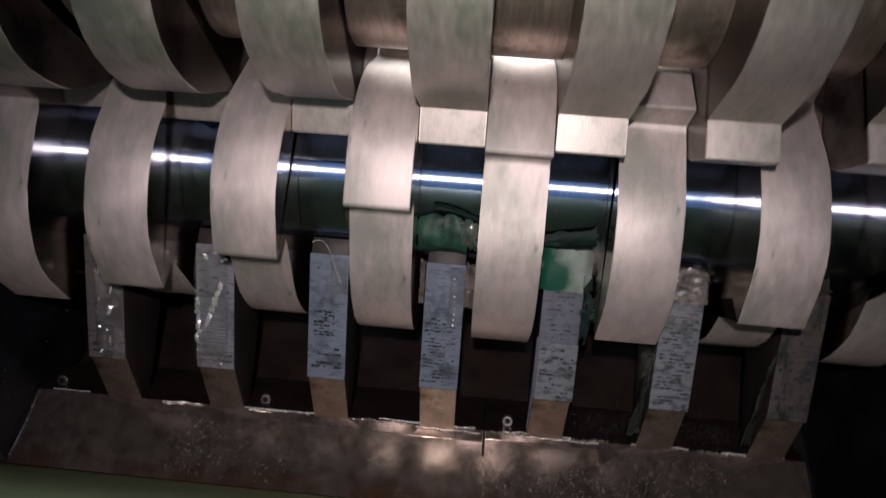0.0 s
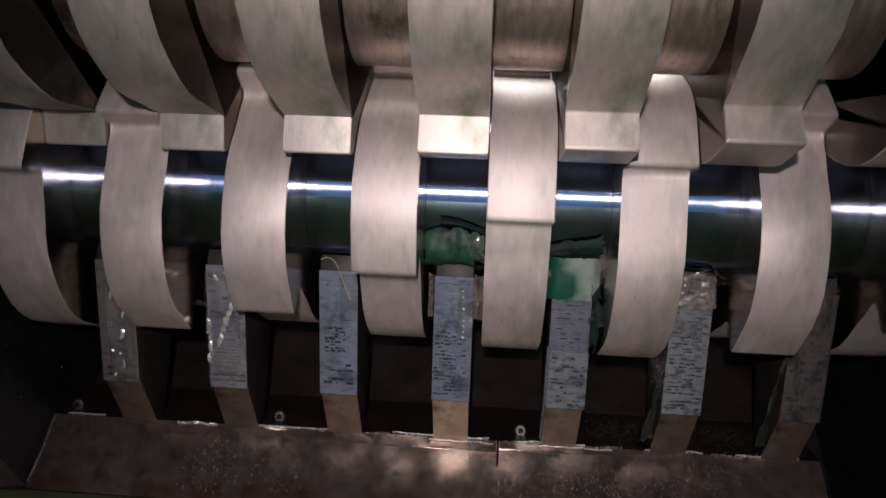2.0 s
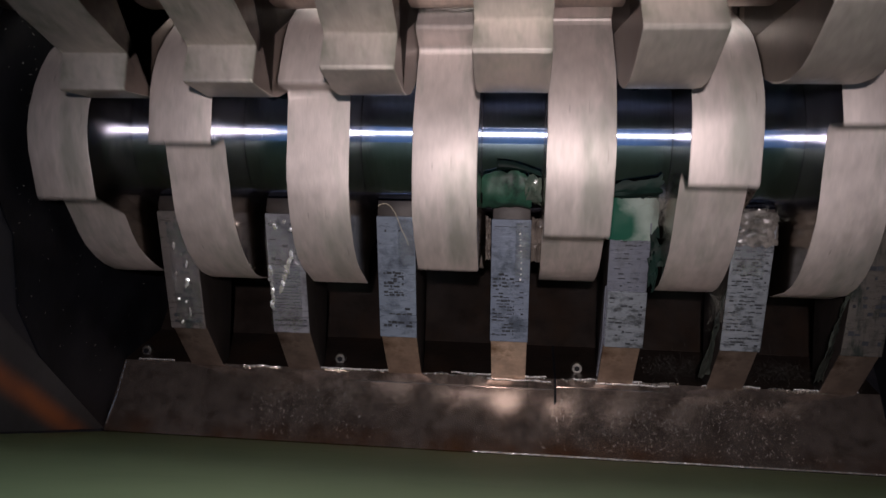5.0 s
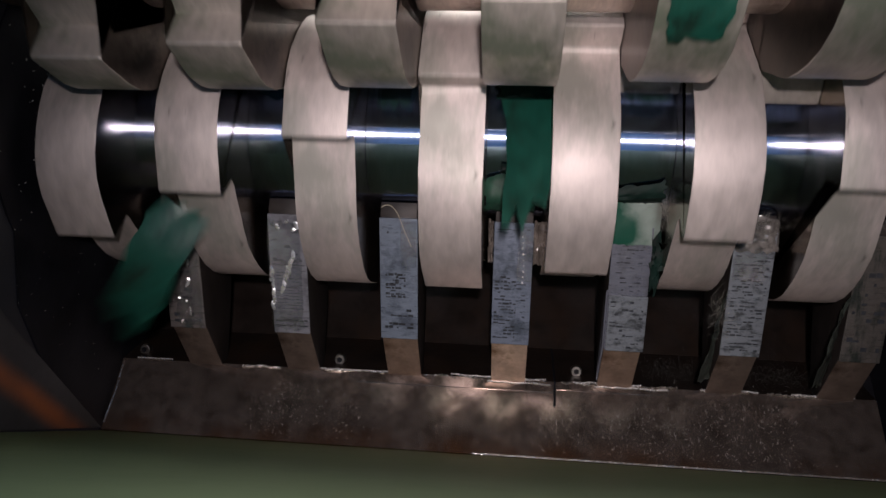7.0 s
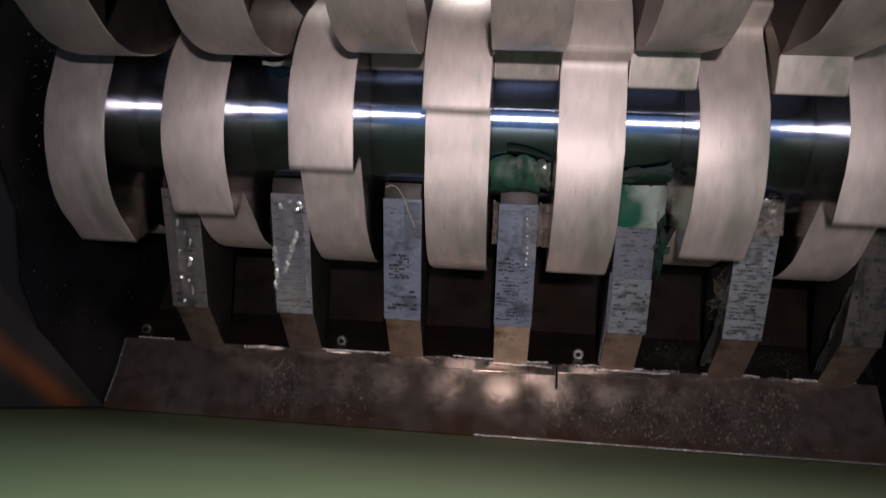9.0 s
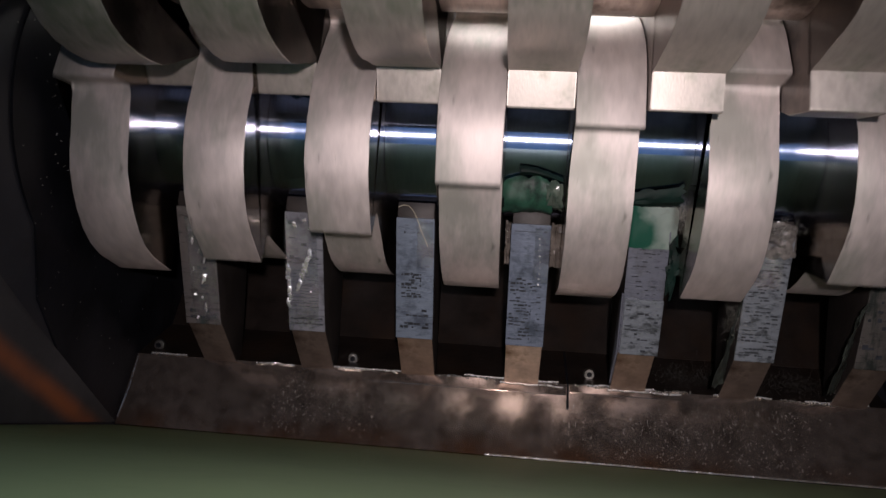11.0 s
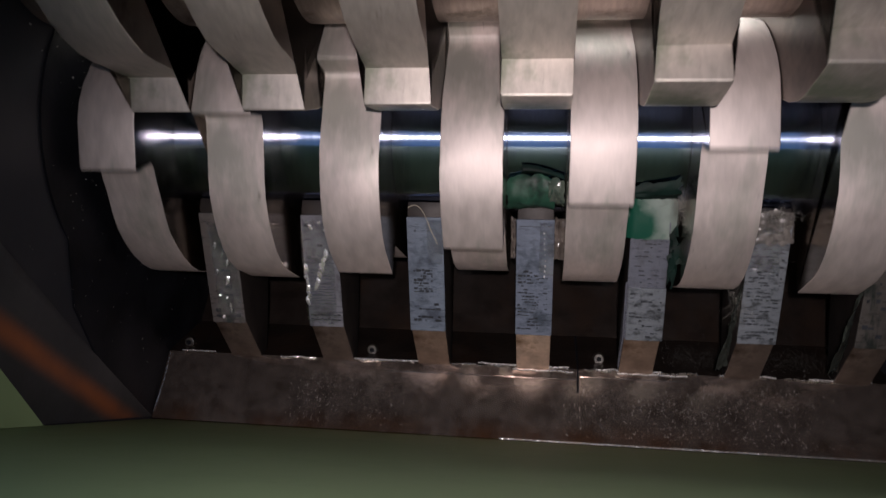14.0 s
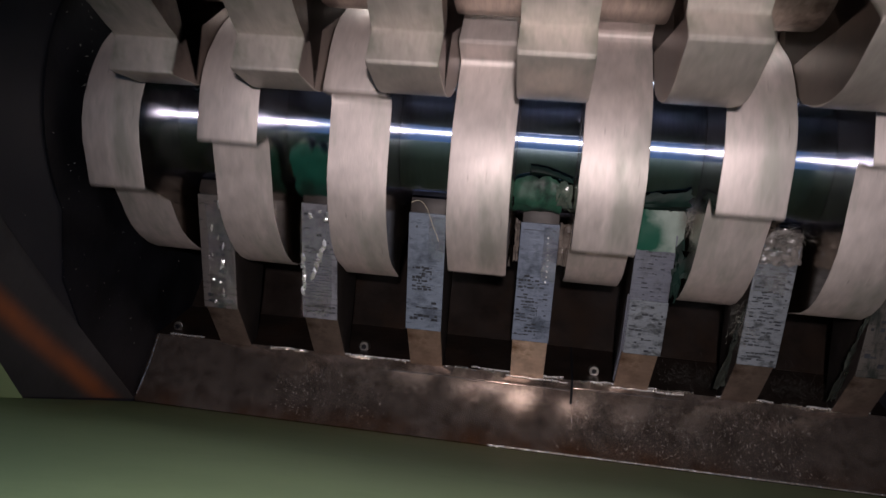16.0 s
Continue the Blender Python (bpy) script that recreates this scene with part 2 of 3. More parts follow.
def box(x0, x1, y0, y1, z0, z1, bevel=0.0):
    bm = bmesh.new()
    bmesh.ops.create_cube(bm, size=1)
    for v in bm.verts:
        v.co = ((x0 + x1) / 2 + v.co.x * (x1 - x0), (y0 + y1) / 2 + v.co.y * (y1 - y0), (z0 + z1) / 2 + v.co.z * (z1 - z0))
    if bevel:
        bmesh.ops.bevel(bm, geom=bm.edges[:], offset=bevel, segments=2, profile=0.5, affect="EDGES")
    return bm


def ring(x0, x1, r, bevel=0.0, steps=72):
    return prism([(r * math.sin(i * math.tau / steps), r * math.cos(i * math.tau / steps)) for i in range(steps)], x0, x1, bevel)


# ---- rotors ----
PITCH, THICK = 0.1, 0.0494
AXIS_A, AXIS_B = (0.0405, 1.2800), (-0.160, 1.316)
R_TIP, R_LAND, R_BASE, R_SPACER = 0.1350, 0.1330, 0.1070, 0.0670
SPEED_A, SPEED_B = 98.5, 98.54
PHASE_A = (68.0, -2.0, 17.5, 38.0, 58.0, 77.0, 6.0, 26.0)
PHASE_B = (22.0, 28.5, 36.0, 43.0, 51.0, 58.5, 65.5)


def worn(pts, reach, least):
    """Round off the corners of a profile that turn by more than least degrees."""
    out = []
    for k, p in enumerate(pts):
        p, a, b = Vector(p), Vector(pts[k - 1]), Vector(pts[(k + 1) % len(pts)])
        u, v = (a - p).normalized(), (b - p).normalized()
        if 180 - math.degrees(u.angle(v)) < least:
            out.append(tuple(p))
            continue
        for q in (0.0, 0.17, 0.33, 0.5, 0.67, 0.83, 1.0):
            c = (1 - q) ** 2 * (p + u * reach) + 2 * q * (1 - q) * p + q * q * (p + v * reach)
            out.append(tuple(c))
    return out


def disc_profile(side):
    """Four hooked teeth; side is the sense in which the back of a tooth lies."""
    pts = []
    for k in range(4):
        rows = [(0, R_TIP), (17, R_LAND), (24, 0.1312), (32, 0.1284), (40, 0.1251), (48, 0.1212), (56, 0.1168), (64, 0.1120), (70, 0.1086)]
        rows += [(a, R_BASE) for a in (76, 82, 88)]
        rows += [(90, R_BASE + 0.0004), (91.6, R_BASE + 0.0022), (92.0, R_BASE + 0.0045)]
        for a, r in rows:
            w = radians(k * 90 + side * a)
            pts.append((-r * math.sin(w), -r * math.cos(w)))
    pts = worn(pts, 0.0022, 50)
    return pts if side > 0 else pts[::-1]


def make_rotor(name, label, side, xs, phases, axis, joints, x_ends, steel, ring_steel):
    hub = new(name)
    hub.empty_display_size = 0.05
    hub.matrix_basis = pose(0, *axis)
    tagged(hub, label, "rotor", group="shredder rotors")
    disc = mesh_of(prism(disc_profile(side), -THICK / 2, THICK / 2, 0.0012), "cutter_disc", steel, 22)
    # the second rotor has darker side faces than the first
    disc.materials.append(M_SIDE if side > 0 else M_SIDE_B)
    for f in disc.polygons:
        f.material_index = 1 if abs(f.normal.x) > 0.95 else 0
    for i, x in enumerate(xs):
        d = new("cutter_disc", disc)
        d.parent = hub
        d.matrix_basis = pose(x, 0, 0, -phases[i])
    for x0, x1 in joints:
        part("spacer_ring", ring(x0 + 0.0003, x1 - 0.0003, R_SPACER, 0.0008), ring_steel, hub)
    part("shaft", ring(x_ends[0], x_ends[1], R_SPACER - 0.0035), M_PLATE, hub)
    return hub


def spans(xs, x_left, x_right):
    out = []
    edges = [x_left] + [v for x in xs for v in (x - THICK / 2, x + THICK / 2)] + [x_right]
    for a, b in zip(edges[::2], edges[1::2]):
        out.append((a, b))
    return out


XA = [-0.35 + PITCH * i for i in range(8)]
XB = [-0.30 + PITCH * i for i in range(7)]
rotor_a = make_rotor("cutter_rotor", "steel cutter rotor with hooked discs and polished spacer rings", 1, XA, PHASE_A, AXIS_A,
                     spans(XA, -0.387, 0.387), (-0.387, 0.387), M_DISC, M_SPACER)
rotor_b = make_rotor("cutter_rotor", "steel cutter rotor meshing between the other discs", -1, XB, PHASE_B, AXIS_B,
                     spans(XB, -0.387, 0.387), (-0.387, 0.387), M_DISC_B, M_SPACER_B)

def film(name, rows, cols, shape, material, thickness=0.0006, seed=0, ragged=0.15):
    """A thin crumpled sheet; shape(u, v) gives its place."""
    r = random.Random(seed)
    bm = bmesh.new()
    grid = []
    for i in range(rows + 1):
        line = []
        for j in range(cols + 1):
            u, v = i / rows, j / cols
            if j in (0, cols):
                v += r.uniform(-ragged, ragged) * 0.5
            if i in (0, rows):
                u += r.uniform(-ragged, ragged)
            line.append(bm.verts.new(shape(u, v)))
        grid.append(line)
    for i in range(rows):
        for j in range(cols):
            bm.faces.new((grid[i][j], grid[i + 1][j], grid[i + 1][j + 1], grid[i][j + 1]))
    bmesh.ops.recalc_face_normals(bm, faces=bm.faces)
    if thickness:
        bmesh.ops.solidify(bm, geom=bm.faces[:], thickness=thickness)
    return bm


# ---- comb fingers ----
def finger_profile():
    cy, cz = AXIS_A
    pts = [(0.200, 1.117), (0.141, 1.1290), (0.050, 1.2030)]
    for a in (-5, -15, -30, -45, -60):
        w = radians(a)
        pts.append((cy - (R_SPACER + 0.0012) * math.sin(w), cz - (R_SPACER + 0.0012) * math.cos(w)))
    return pts + [(0.150, 1.222), (0.185, 1.170), (0.212, 1.128)]


STRIP_LABELS = ("rusty steel comb finger, its face wrapped in clear tape", "steel comb finger with a pale face under wrinkled clear tape",
                "steel comb finger with a smudged blue-grey face strip", "steel comb finger with a worn blue-grey face strip",
                "steel comb finger with a dull grey strip and green film", "hairy comb finger with a mottled grey face strip",
                "dark dirty comb finger near the end of the comb")


def make_finger(i, x, w=0.0325):
    f = new("comb_finger")
    f.matrix_basis = pose(x, 0, 0)
    tagged(f, STRIP_LABELS[i], "comb finger", group="comb fingers")
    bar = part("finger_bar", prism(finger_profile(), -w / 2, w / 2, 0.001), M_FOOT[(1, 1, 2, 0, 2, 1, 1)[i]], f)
    bar.data.materials.append(M_BAR_SHADE)
    # flanks and upper bar get a darker copy, their shade put into colour
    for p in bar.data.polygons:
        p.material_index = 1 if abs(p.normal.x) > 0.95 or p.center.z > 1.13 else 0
    d = Vector((0.050 - 0.141, 1.2030 - 1.1290))
    u = d.normalized()
    nrm = Vector((-u.y, u.x))
    nrm = nrm if nrm.x < 0 else -nrm
    a = Vector((0.141, 1.1290)) + nrm * 0.0004
    b = Vector((0.141, 1.1290)) + u * (d.length - 0.004) + nrm * 0.0004
    strip = part("face_strip", prism([tuple(a), tuple(b), tuple(b + nrm * 0.002), tuple(a + nrm * 0.002)], -w / 2 - 0.0006, w / 2 + 0.0006, 0.0006), M_STRIPS[i], f)
    if i == 4:
        # a second plate lies over the lower half of this face
        c = a + u * 0.052
        part("overlay_strip", prism([tuple(a + nrm * 0.0024), tuple(c + nrm * 0.0024), tuple(c + nrm * 0.0042), tuple(a + nrm * 0.0042)], -w / 2 + 0.0004, w / 2 + 0.001, 0.0006), M_STRIPS[5], f, "thin mottled plate")
    # worn print: rows of small dark bars on the face
    r = random.Random(70 + i)
    bm = bmesh.new()
    for s0, s1, x0, x1, step, share, tall in PRINT[i]:
        base_lift = 0.0043 if i == 4 and s1 < 0.054 else 0.0021
        row = s0
        while row < s1:
            x = x0
            while x < x1:
                long = r.uniform(0.0014, 0.0060)
                if r.random() < share:
                    h = tall * r.uniform(0.6, 1.7)
                    p = a + u * (row + r.uniform(-0.0004, 0.0004)) + nrm * base_lift
                    q = p + u * h
                    prism([tuple(p), tuple(q), tuple(q + nrm * 0.00012), tuple(p + nrm * 0.00012)], x, min(x + long, x1), 0, bm)
                x += long + r.uniform(0.0003, 0.0012)
            row += step * r.uniform(0.85, 1.2)
    tagged(part("print", bm, M_PRINT, strip), "rows of worn dark print", kind="stuff")
    if i in (0, 1, 3):
        # pale metal flecks where the tape shines; the highlights are put into them
        bm = bmesh.new()
        glints = [(0.0085 + r.uniform(-0.001, 0.001), 0.060 + 0.0052 * k, 0.0011, r.uniform(0.0008, 0.002)) for k in range(9)] if i == 3 else \
                [(r.uniform(-0.007, 0.007), 0.008 + 0.0085 * k + r.uniform(-0.004, 0.004), r.uniform(0.0012, 0.0034), r.uniform(0.0020, 0.0080)) for k in range(13)] if i == 0 else \
                [(-0.0155 + r.uniform(-0.001, 0.002), 0.026 + 0.0028 * k, 0.0030, r.uniform(0.003, 0.0060)) for k in range(14)] + [(r.uniform(-0.010, 0.012), 0.100 + 0.0012 * k, 0.0036, 0.0030) for k in range(7)] + [(-0.006 + 0.0016 * k, 0.044 + 0.0046 * k, 0.0036, 0.0080) for k in range(8)]
        for fx, fs, wide, tall in glints:
            p = a + u * fs + nrm * 0.0040
            m = Matrix.Translation((fx, p.x, p.y)) @ Euler((r.uniform(0.5, 1.1), r.uniform(-0.3, 0.3), r.uniform(-0.4, 0.4))).to_matrix().to_4x4()
            bmesh.ops.create_icosphere(bm, subdivisions=1, radius=0.5, matrix=m @ Matrix.Diagonal((wide * 1.3, 0.0009, tall * 1.35, 1)))
        tagged(part("tape_glint", bm, M_GLINT, strip), "pale flecks that stand in for glints on clear tape", kind="stuff")
    if i == 4:
        part("side_plate", prism([(0.190, 1.1195), (0.141, 1.1295), (0.098, 1.164), (0.118, 1.166), (0.155, 1.140)], -w / 2 - 0.0018, -w / 2 - 0.0002, 0.0004), M_STRIPS[4], f, "dull grey plate on the flank")
    if i in TAPES:
        x0, x1, s0, s1, seed = TAPES[i]

        def tape_shape(p, q):
            c = Vector((x0 + (x1 - x0) * q, s0 + (s1 - s0) * p))
            lift = 0.0042 + 0.0030 * noise.noise(Vector((c.x * 150, c.y * 190, seed))) + 0.0009 * noise.noise(Vector((c.x * 420, c.y * 520, seed)))
            at = a + u * c.y + nrm * lift
            return Vector((c.x, at.x, at.y))

        part("tape", film("tape", 44, 14, tape_shape, M_TAPE, 0.0, seed, 0.05), M_TAPE, strip, "wrinkled glossy clear tape")
    return f


# worn print by finger: along from, to, across from, to, row step, share printed, bar height
PRINT = [
    [(0.006, 0.016, -0.012, 0.014, 0.006, 0.5, 0.0024), (0.030, 0.080, -0.002, 0.008, 0.006, 0.55, 0.0022), (0.098, 0.108, -0.010, 0.012, 0.004, 0.6, 0.0014)],
    [(0.007, 0.012, -0.015, 0.015, 0.0045, 0.85, 0.0017), (0.024, 0.060, -0.012, 0.012, 0.0028, 0.8, 0.0006), (0.066, 0.068, -0.015, 0.015, 0.004, 0.95, 0.0008), (0.070, 0.105, -0.014, 0.014, 0.006, 0.22, 0.0020)],
    [(0.006, 0.034, -0.013, 0.013, 0.0042, 0.42, 0.0016), (0.040, 0.062, -0.012, 0.006, 0.0024, 0.75, 0.0014), (0.082, 0.104, -0.010, 0.010, 0.009, 0.40, 0.0014)],
    [(0.006, 0.064, -0.015, 0.004, 0.0032, 0.66, 0.0013), (0.010, 0.060, 0.004, 0.012, 0.0050, 0.35, 0.0010), (0.107, 0.110, -0.014, 0.014, 0.004, 0.6, 0.0007)],
    [(0.056, 0.100, -0.012, 0.010, 0.0040, 0.45, 0.0007), (0.003, 0.050, -0.014, 0.014, 0.0040, 0.25, 0.0012)],
    [(0.005, 0.092, -0.014, 0.014, 0.0034, 0.55, 0.0011)],
    [(0.010, 0.080, -0.014, 0.014, 0.0080, 0.30, 0.0030)],
]
# across, along the face, and a seed
TAPES = {0: (-0.008, 0.0165, 0.004, 0.105, 1), 1: (-0.0172, 0.012, 0.004, 0.108, 2), 2: (0.002, 0.016, 0.070, 0.112, 3), 3: (0.004, 0.0168, 0.062, 0.112, 4), 5: (-0.016, 0.010, 0.070, 0.112, 5)}
XF = [-0.3 + PITCH * i for i in range(7)]
fingers = [make_finger(i, x) for i, x in enumerate(XF)]

# ---- ledge, base plate, walls, chute ----
X_L, X_R = -0.388, 0.338
ledge = part("ledge", prism([(0.200, 1.119), (0.204, 1.046), (0.262, 1.046), (0.262, 1.119)], X_L, X_R, 0.0012), M_LEDGE)
tagged(ledge, "oily brown steel ledge under the comb fingers", kind="structure")
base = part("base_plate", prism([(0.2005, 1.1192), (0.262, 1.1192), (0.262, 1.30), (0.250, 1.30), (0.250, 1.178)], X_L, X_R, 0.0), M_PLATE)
tagged(base, "dark steel plate that carries the comb", kind="structure")

SLOPE = math.tan(radians(20.0))


def floor_z(y):
    return 1.0445 - (0.204 - y) * SLOPE


floor = part("chute_floor", prism([(0.262, 1.0455), (0.203, 1.0445), (-0.335, floor_z(-0.335)), (-0.347, 0.60), (-0.351, 0.60), (-0.339, floor_z(-0.335) - 0.004), (0.203, 1.0405), (0.262, 1.0405)], -0.388, 0.388), M_GREEN)
tagged(floor, "green painted sheet steel chute floor", kind="structure")

WALL = [(0.31, 1.0), (0.31, 1.60), (-0.375, 1.60), (-0.375, 0.90), (-0.10, 0.90)]
tagged(part("wall_left", prism(WALL, X_L - 0.014, X_L - 0.002), M_DULL), "dull grey-brown steel side wall", kind="structure")
# added dark sheet: shade and grease round the rotor put into one colour
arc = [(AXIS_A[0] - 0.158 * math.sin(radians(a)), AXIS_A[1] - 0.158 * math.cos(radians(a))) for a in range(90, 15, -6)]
DARK_SHEET = arc + [(0.03, 1.085), (0.10, 1.055), (0.29, 1.040), (0.29, 1.54), (-0.1175, 1.54)]
tagged(part("wall_dark_sheet", prism(DARK_SHEET, X_L - 0.0035, X_L, 0.0008), M_BLACK), "added blue-black sheet of painted shade and grease, pale dust specks", kind="structure")
tagged(part("wall_right", prism(WALL, 0.388, 0.400), M_BLACK), "blue-black side wall of the cutter housing", kind="structure")
FLANGE = [(0.199, 1.0462), (0.034, 1.066), (-0.061, 1.081), (-0.36, 1.130), (-0.36, 1.102), (0.039, 0.9860)]
GREEN_SIDE = [(0.0385, 0.9850), (-0.36, 1.1010), (-0.36, 0.84)]
for sgn, nm in ((-1, "left"), (1, "right")):
    x = 0.388 * sgn
    a, b = sorted((x, x - sgn * 0.004))
    tagged(part("flange_" + nm, prism(FLANGE, a, b, 0.0006), M_WALL), "bare steel flange with a streak of rust", kind="structure")
    a, b = sorted((x, x - sgn * 0.006))
    tagged(part("chute_side_" + nm, prism(GREEN_SIDE, a, b), M_GREEN), "green painted side panel of the chute", kind="structure")
tagged(part("wall_back", box(-0.388, 0.388, 0.30, 0.31, 1.0, 1.60), M_BLACK), "black back wall of the cutter housing", kind="structure")
# unseen wall added and hung low to hold world light off the rotors
tagged(part("unseen_front_wall", box(-0.388, 0.388, -0.375, -0.362, 1.08, 1.60, 0.002), M_BLACK), "unseen dark front wall that holds light off the rotors", kind="structure")

for nm, b in (("left", (-0.402, -0.390, -0.375, 0.31)), ("right", (0.388, 0.400, -0.375, 0.31)), ("front", (-0.39, 0.388, -0.375, -0.363)), ("back", (-0.39, 0.388, 0.298, 0.31))):
    tagged(part("hopper_" + nm, box(*b, 1.601, 1.96), M_DULL), "dull steel wall of the feed hopper", kind="structure")
# unseen plates added to keep hopper light off the space behind the comb
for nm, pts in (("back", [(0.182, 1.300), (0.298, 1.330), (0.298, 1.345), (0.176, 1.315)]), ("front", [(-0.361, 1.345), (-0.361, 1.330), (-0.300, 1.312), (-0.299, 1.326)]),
                ("over_back", [(0.297, 1.480), (0.297, 1.490), (0.035, 1.436), (0.035, 1.426)]), ("over_front", [(-0.361, 1.500), (-0.361, 1.510), (-0.160, 1.472), (-0.160, 1.462)])):
    tagged(part("light_block_" + nm, prism(pts, -0.387, 0.387), M_BLACK), "unseen dark plate added to block light beside a rotor", kind="structure")
# unseen lid added above the hopper lamp, shuts out the world background
tagged(part("hopper_lid", box(-0.402, 0.400, -0.375, 0.31, 1.962, 1.97), M_DULL), "unseen lid added over the hopper to shut out world light", kind="structure")


# ---- small fixed things ----
def screw(x, y, z):
    sc = new("socket_screw")
    sc.matrix_basis = pose(x, y, z, 128)
    tagged(sc, "small shiny socket head screw in the base plate", "screw", group="base plate screws")
    bm = bmesh.new()
    bmesh.ops.create_cone(bm, cap_ends=True, segments=20, radius1=0.0058, radius2=0.0052, depth=0.006)
    bmesh.ops.bevel(bm, geom=bm.edges[:], offset=0.0006, segments=1, affect="EDGES")
    head = part("screw_head", bm, M_BOLT, sc)
    bm = bmesh.new()
    bmesh.ops.create_cone(bm, cap_ends=True, segments=6, radius1=0.0028, radius2=0.0028, depth=0.0012)
    part("hex_socket", bm, M_BLACK, head, "black hexagon socket", pose(0, 0, 0.0034))
    return sc


def plate_y(z):
    return 0.2005 + (z - 1.1192) * (0.250 - 0.2005) / (1.178 - 1.1192)


for x, z in ((-0.372, 1.135), (-0.1685, 1.136), (0.066, 1.138)):
    screw(x, plate_y(z) - 0.005, z - 0.001)


def bead(points, radius, rng, bm):
    """A rippled weld bead along points."""
    for a, b in zip(points[:-1], points[1:]):
        d = (b - a).length
        for k in range(max(1, int(d / 0.0022))):
            c = a.lerp(b, (k + rng.random() * 0.4) / max(1, int(d / 0.0022)))
            m = Matrix.Translation(c) @ Matrix.Diagonal((0.9, 1, 0.8 + 0.4 * rng.random(), 1))
            bmesh.ops.create_icosphere(bm, subdivisions=1, radius=radius * (0.8 + 0.5 * rng.random()), matrix=m)


rng = random.Random(4)
for x0, x1 in ((-0.262, -0.222), (-0.18, -0.12), (-0.082, -0.02), (-0.018, 0.036), (0.05, 0.08), (0.084, 0.16), (0.184, 0.225), (0.24, 0.30)):
    bm = bmesh.new()
    pts = [Vector((x0 + (x1 - x0) * k / 6, 0.1995 + rng.uniform(-0.0006, 0.0006), 1.1185 + rng.uniform(-0.0012, 0.0012))) for k in range(7)]
    bead(pts, 0.0015, rng, bm)
    tagged(part("weld_bead", bm, M_WELD), "bright rippled weld bead along the ledge", "weld", kind="stuff")
bm = bmesh.new()
bead([Vector((X_L + 0.002, 0.2005, 1.118)), Vector((X_L + 0.003, 0.203, 1.085)), Vector((X_L + 0.001, 0.2035, 1.052))], 0.0016, rng, bm)
tagged(part("weld_bead", bm, M_LEDGE), "dull weld bead down the end of the ledge", "weld", kind="stuff")
for x0, x1, low in ((-0.155, 0.0430, 1.1085), (0.0460, 0.150, 1.1115)):
    tagged(part("ledge_lip", prism([(0.1988, 1.1188), (0.1993, low), (0.2004, low), (0.2000, 1.1188)], x0, x1, 0.0004), M_LEDGE), "thin steel lip along the top of the ledge", kind="structure")
seam = part("ledge_seam", box(0.0435, 0.0455, 0.1985, 0.2040, 1.095, 1.1195), M_BLACK)
tagged(seam, "dark open seam between two ledge plates", kind="structure")
seam = part("base_seam", prism([(0.1995, 1.1194), (0.2490, 1.1781), (0.2505, 1.1781), (0.2010, 1.1194)], 0.0435, 0.0455), M_BLACK)
tagged(seam, "dark open seam between two base plates", kind="structure")
edge = part("floor_edge", prism([(0.2035, 1.0452), (0.1990, 1.0440), (0.1990, 1.0456), (0.2035, 1.0468)], -0.03, X_R - 0.002), M_WELD)
tagged(edge, "bare bright sheared edge of the chute floor", kind="structure")


def tube(points, radius):
    """A thin round strand along points."""
    bm = bmesh.new()
    prev = None
    for k, p in enumerate(points):
        d = (points[min(k + 1, len(points) - 1)] - points[max(k - 1, 0)]).normalized()
        a = d.cross(Vector((0.3, -0.5, 0.8))).normalized()
        b = d.cross(a)
        now = [bm.verts.new(p + (a * math.cos(w * math.tau / 6) + b * math.sin(w * math.tau / 6)) * radius) for w in range(6)]
        if prev:
            for m in range(6):
                bm.faces.new((prev[m], prev[(m + 1) % 6], now[(m + 1) % 6], now[m]))
        prev = now
    return bm


# pale strands along the top edge of the ledge, the gleam of tape put into shape
for x0, x1, sway, dz, seed in ((-0.055, 0.036, 0.0022, 0.001, 1), (-0.020, 0.040, 0.0016, -0.0035, 2), (0.062, 0.125, 0.0020, 0.0, 3), (0.082, 0.150, 0.0012, -0.0030, 4),
                               (0.180, 0.232, 0.0016, 0.0, 5), (-0.200, -0.110, 0.0008, 0.0, 6), (-0.372, -0.335, 0.0003, 0.0005, 7), (0.262, 0.318, 0.0012, 0.0, 8)):
    pts = []
    for k in range(41):
        x = x0 + (x1 - x0) * k / 40
        pts.append(Vector((x, 0.1985 + 0.001 * noise.noise(Vector((x * 90, seed, 0))), 1.1193 + dz + sway * noise.noise(Vector((x * 70, seed, 4))))))
    strand = part("tape_strand", tube(pts, 0.0009), M_GLINT)
    tagged(strand, "pale strand for the gleam of clear tape along the ledge", "tape", group="tape strands")

# one pale thread curls over the top of a finger
pts = []
for k in range(25):
    q = k / 24
    pts.append(Vector((-0.114 + 0.026 * q, 0.046 + 0.026 * q * q - 0.006, 1.2075 - 0.022 * q * q + 0.006 * math.sin(math.pi * min(1, q * 1.3)) - 0.006)))
tagged(part("loose_thread", tube(pts, 0.00030), node_material("straw_thread", (0.42, 0.38, 0.28), 0.6, bump=0)), "pale thread curled over a comb finger", "thread")


def around(r, deg, x):
    w = radians(deg)
    return Vector((x, AXIS_A[0] - r * math.sin(w), AXIS_A[1] - r * math.cos(w)))


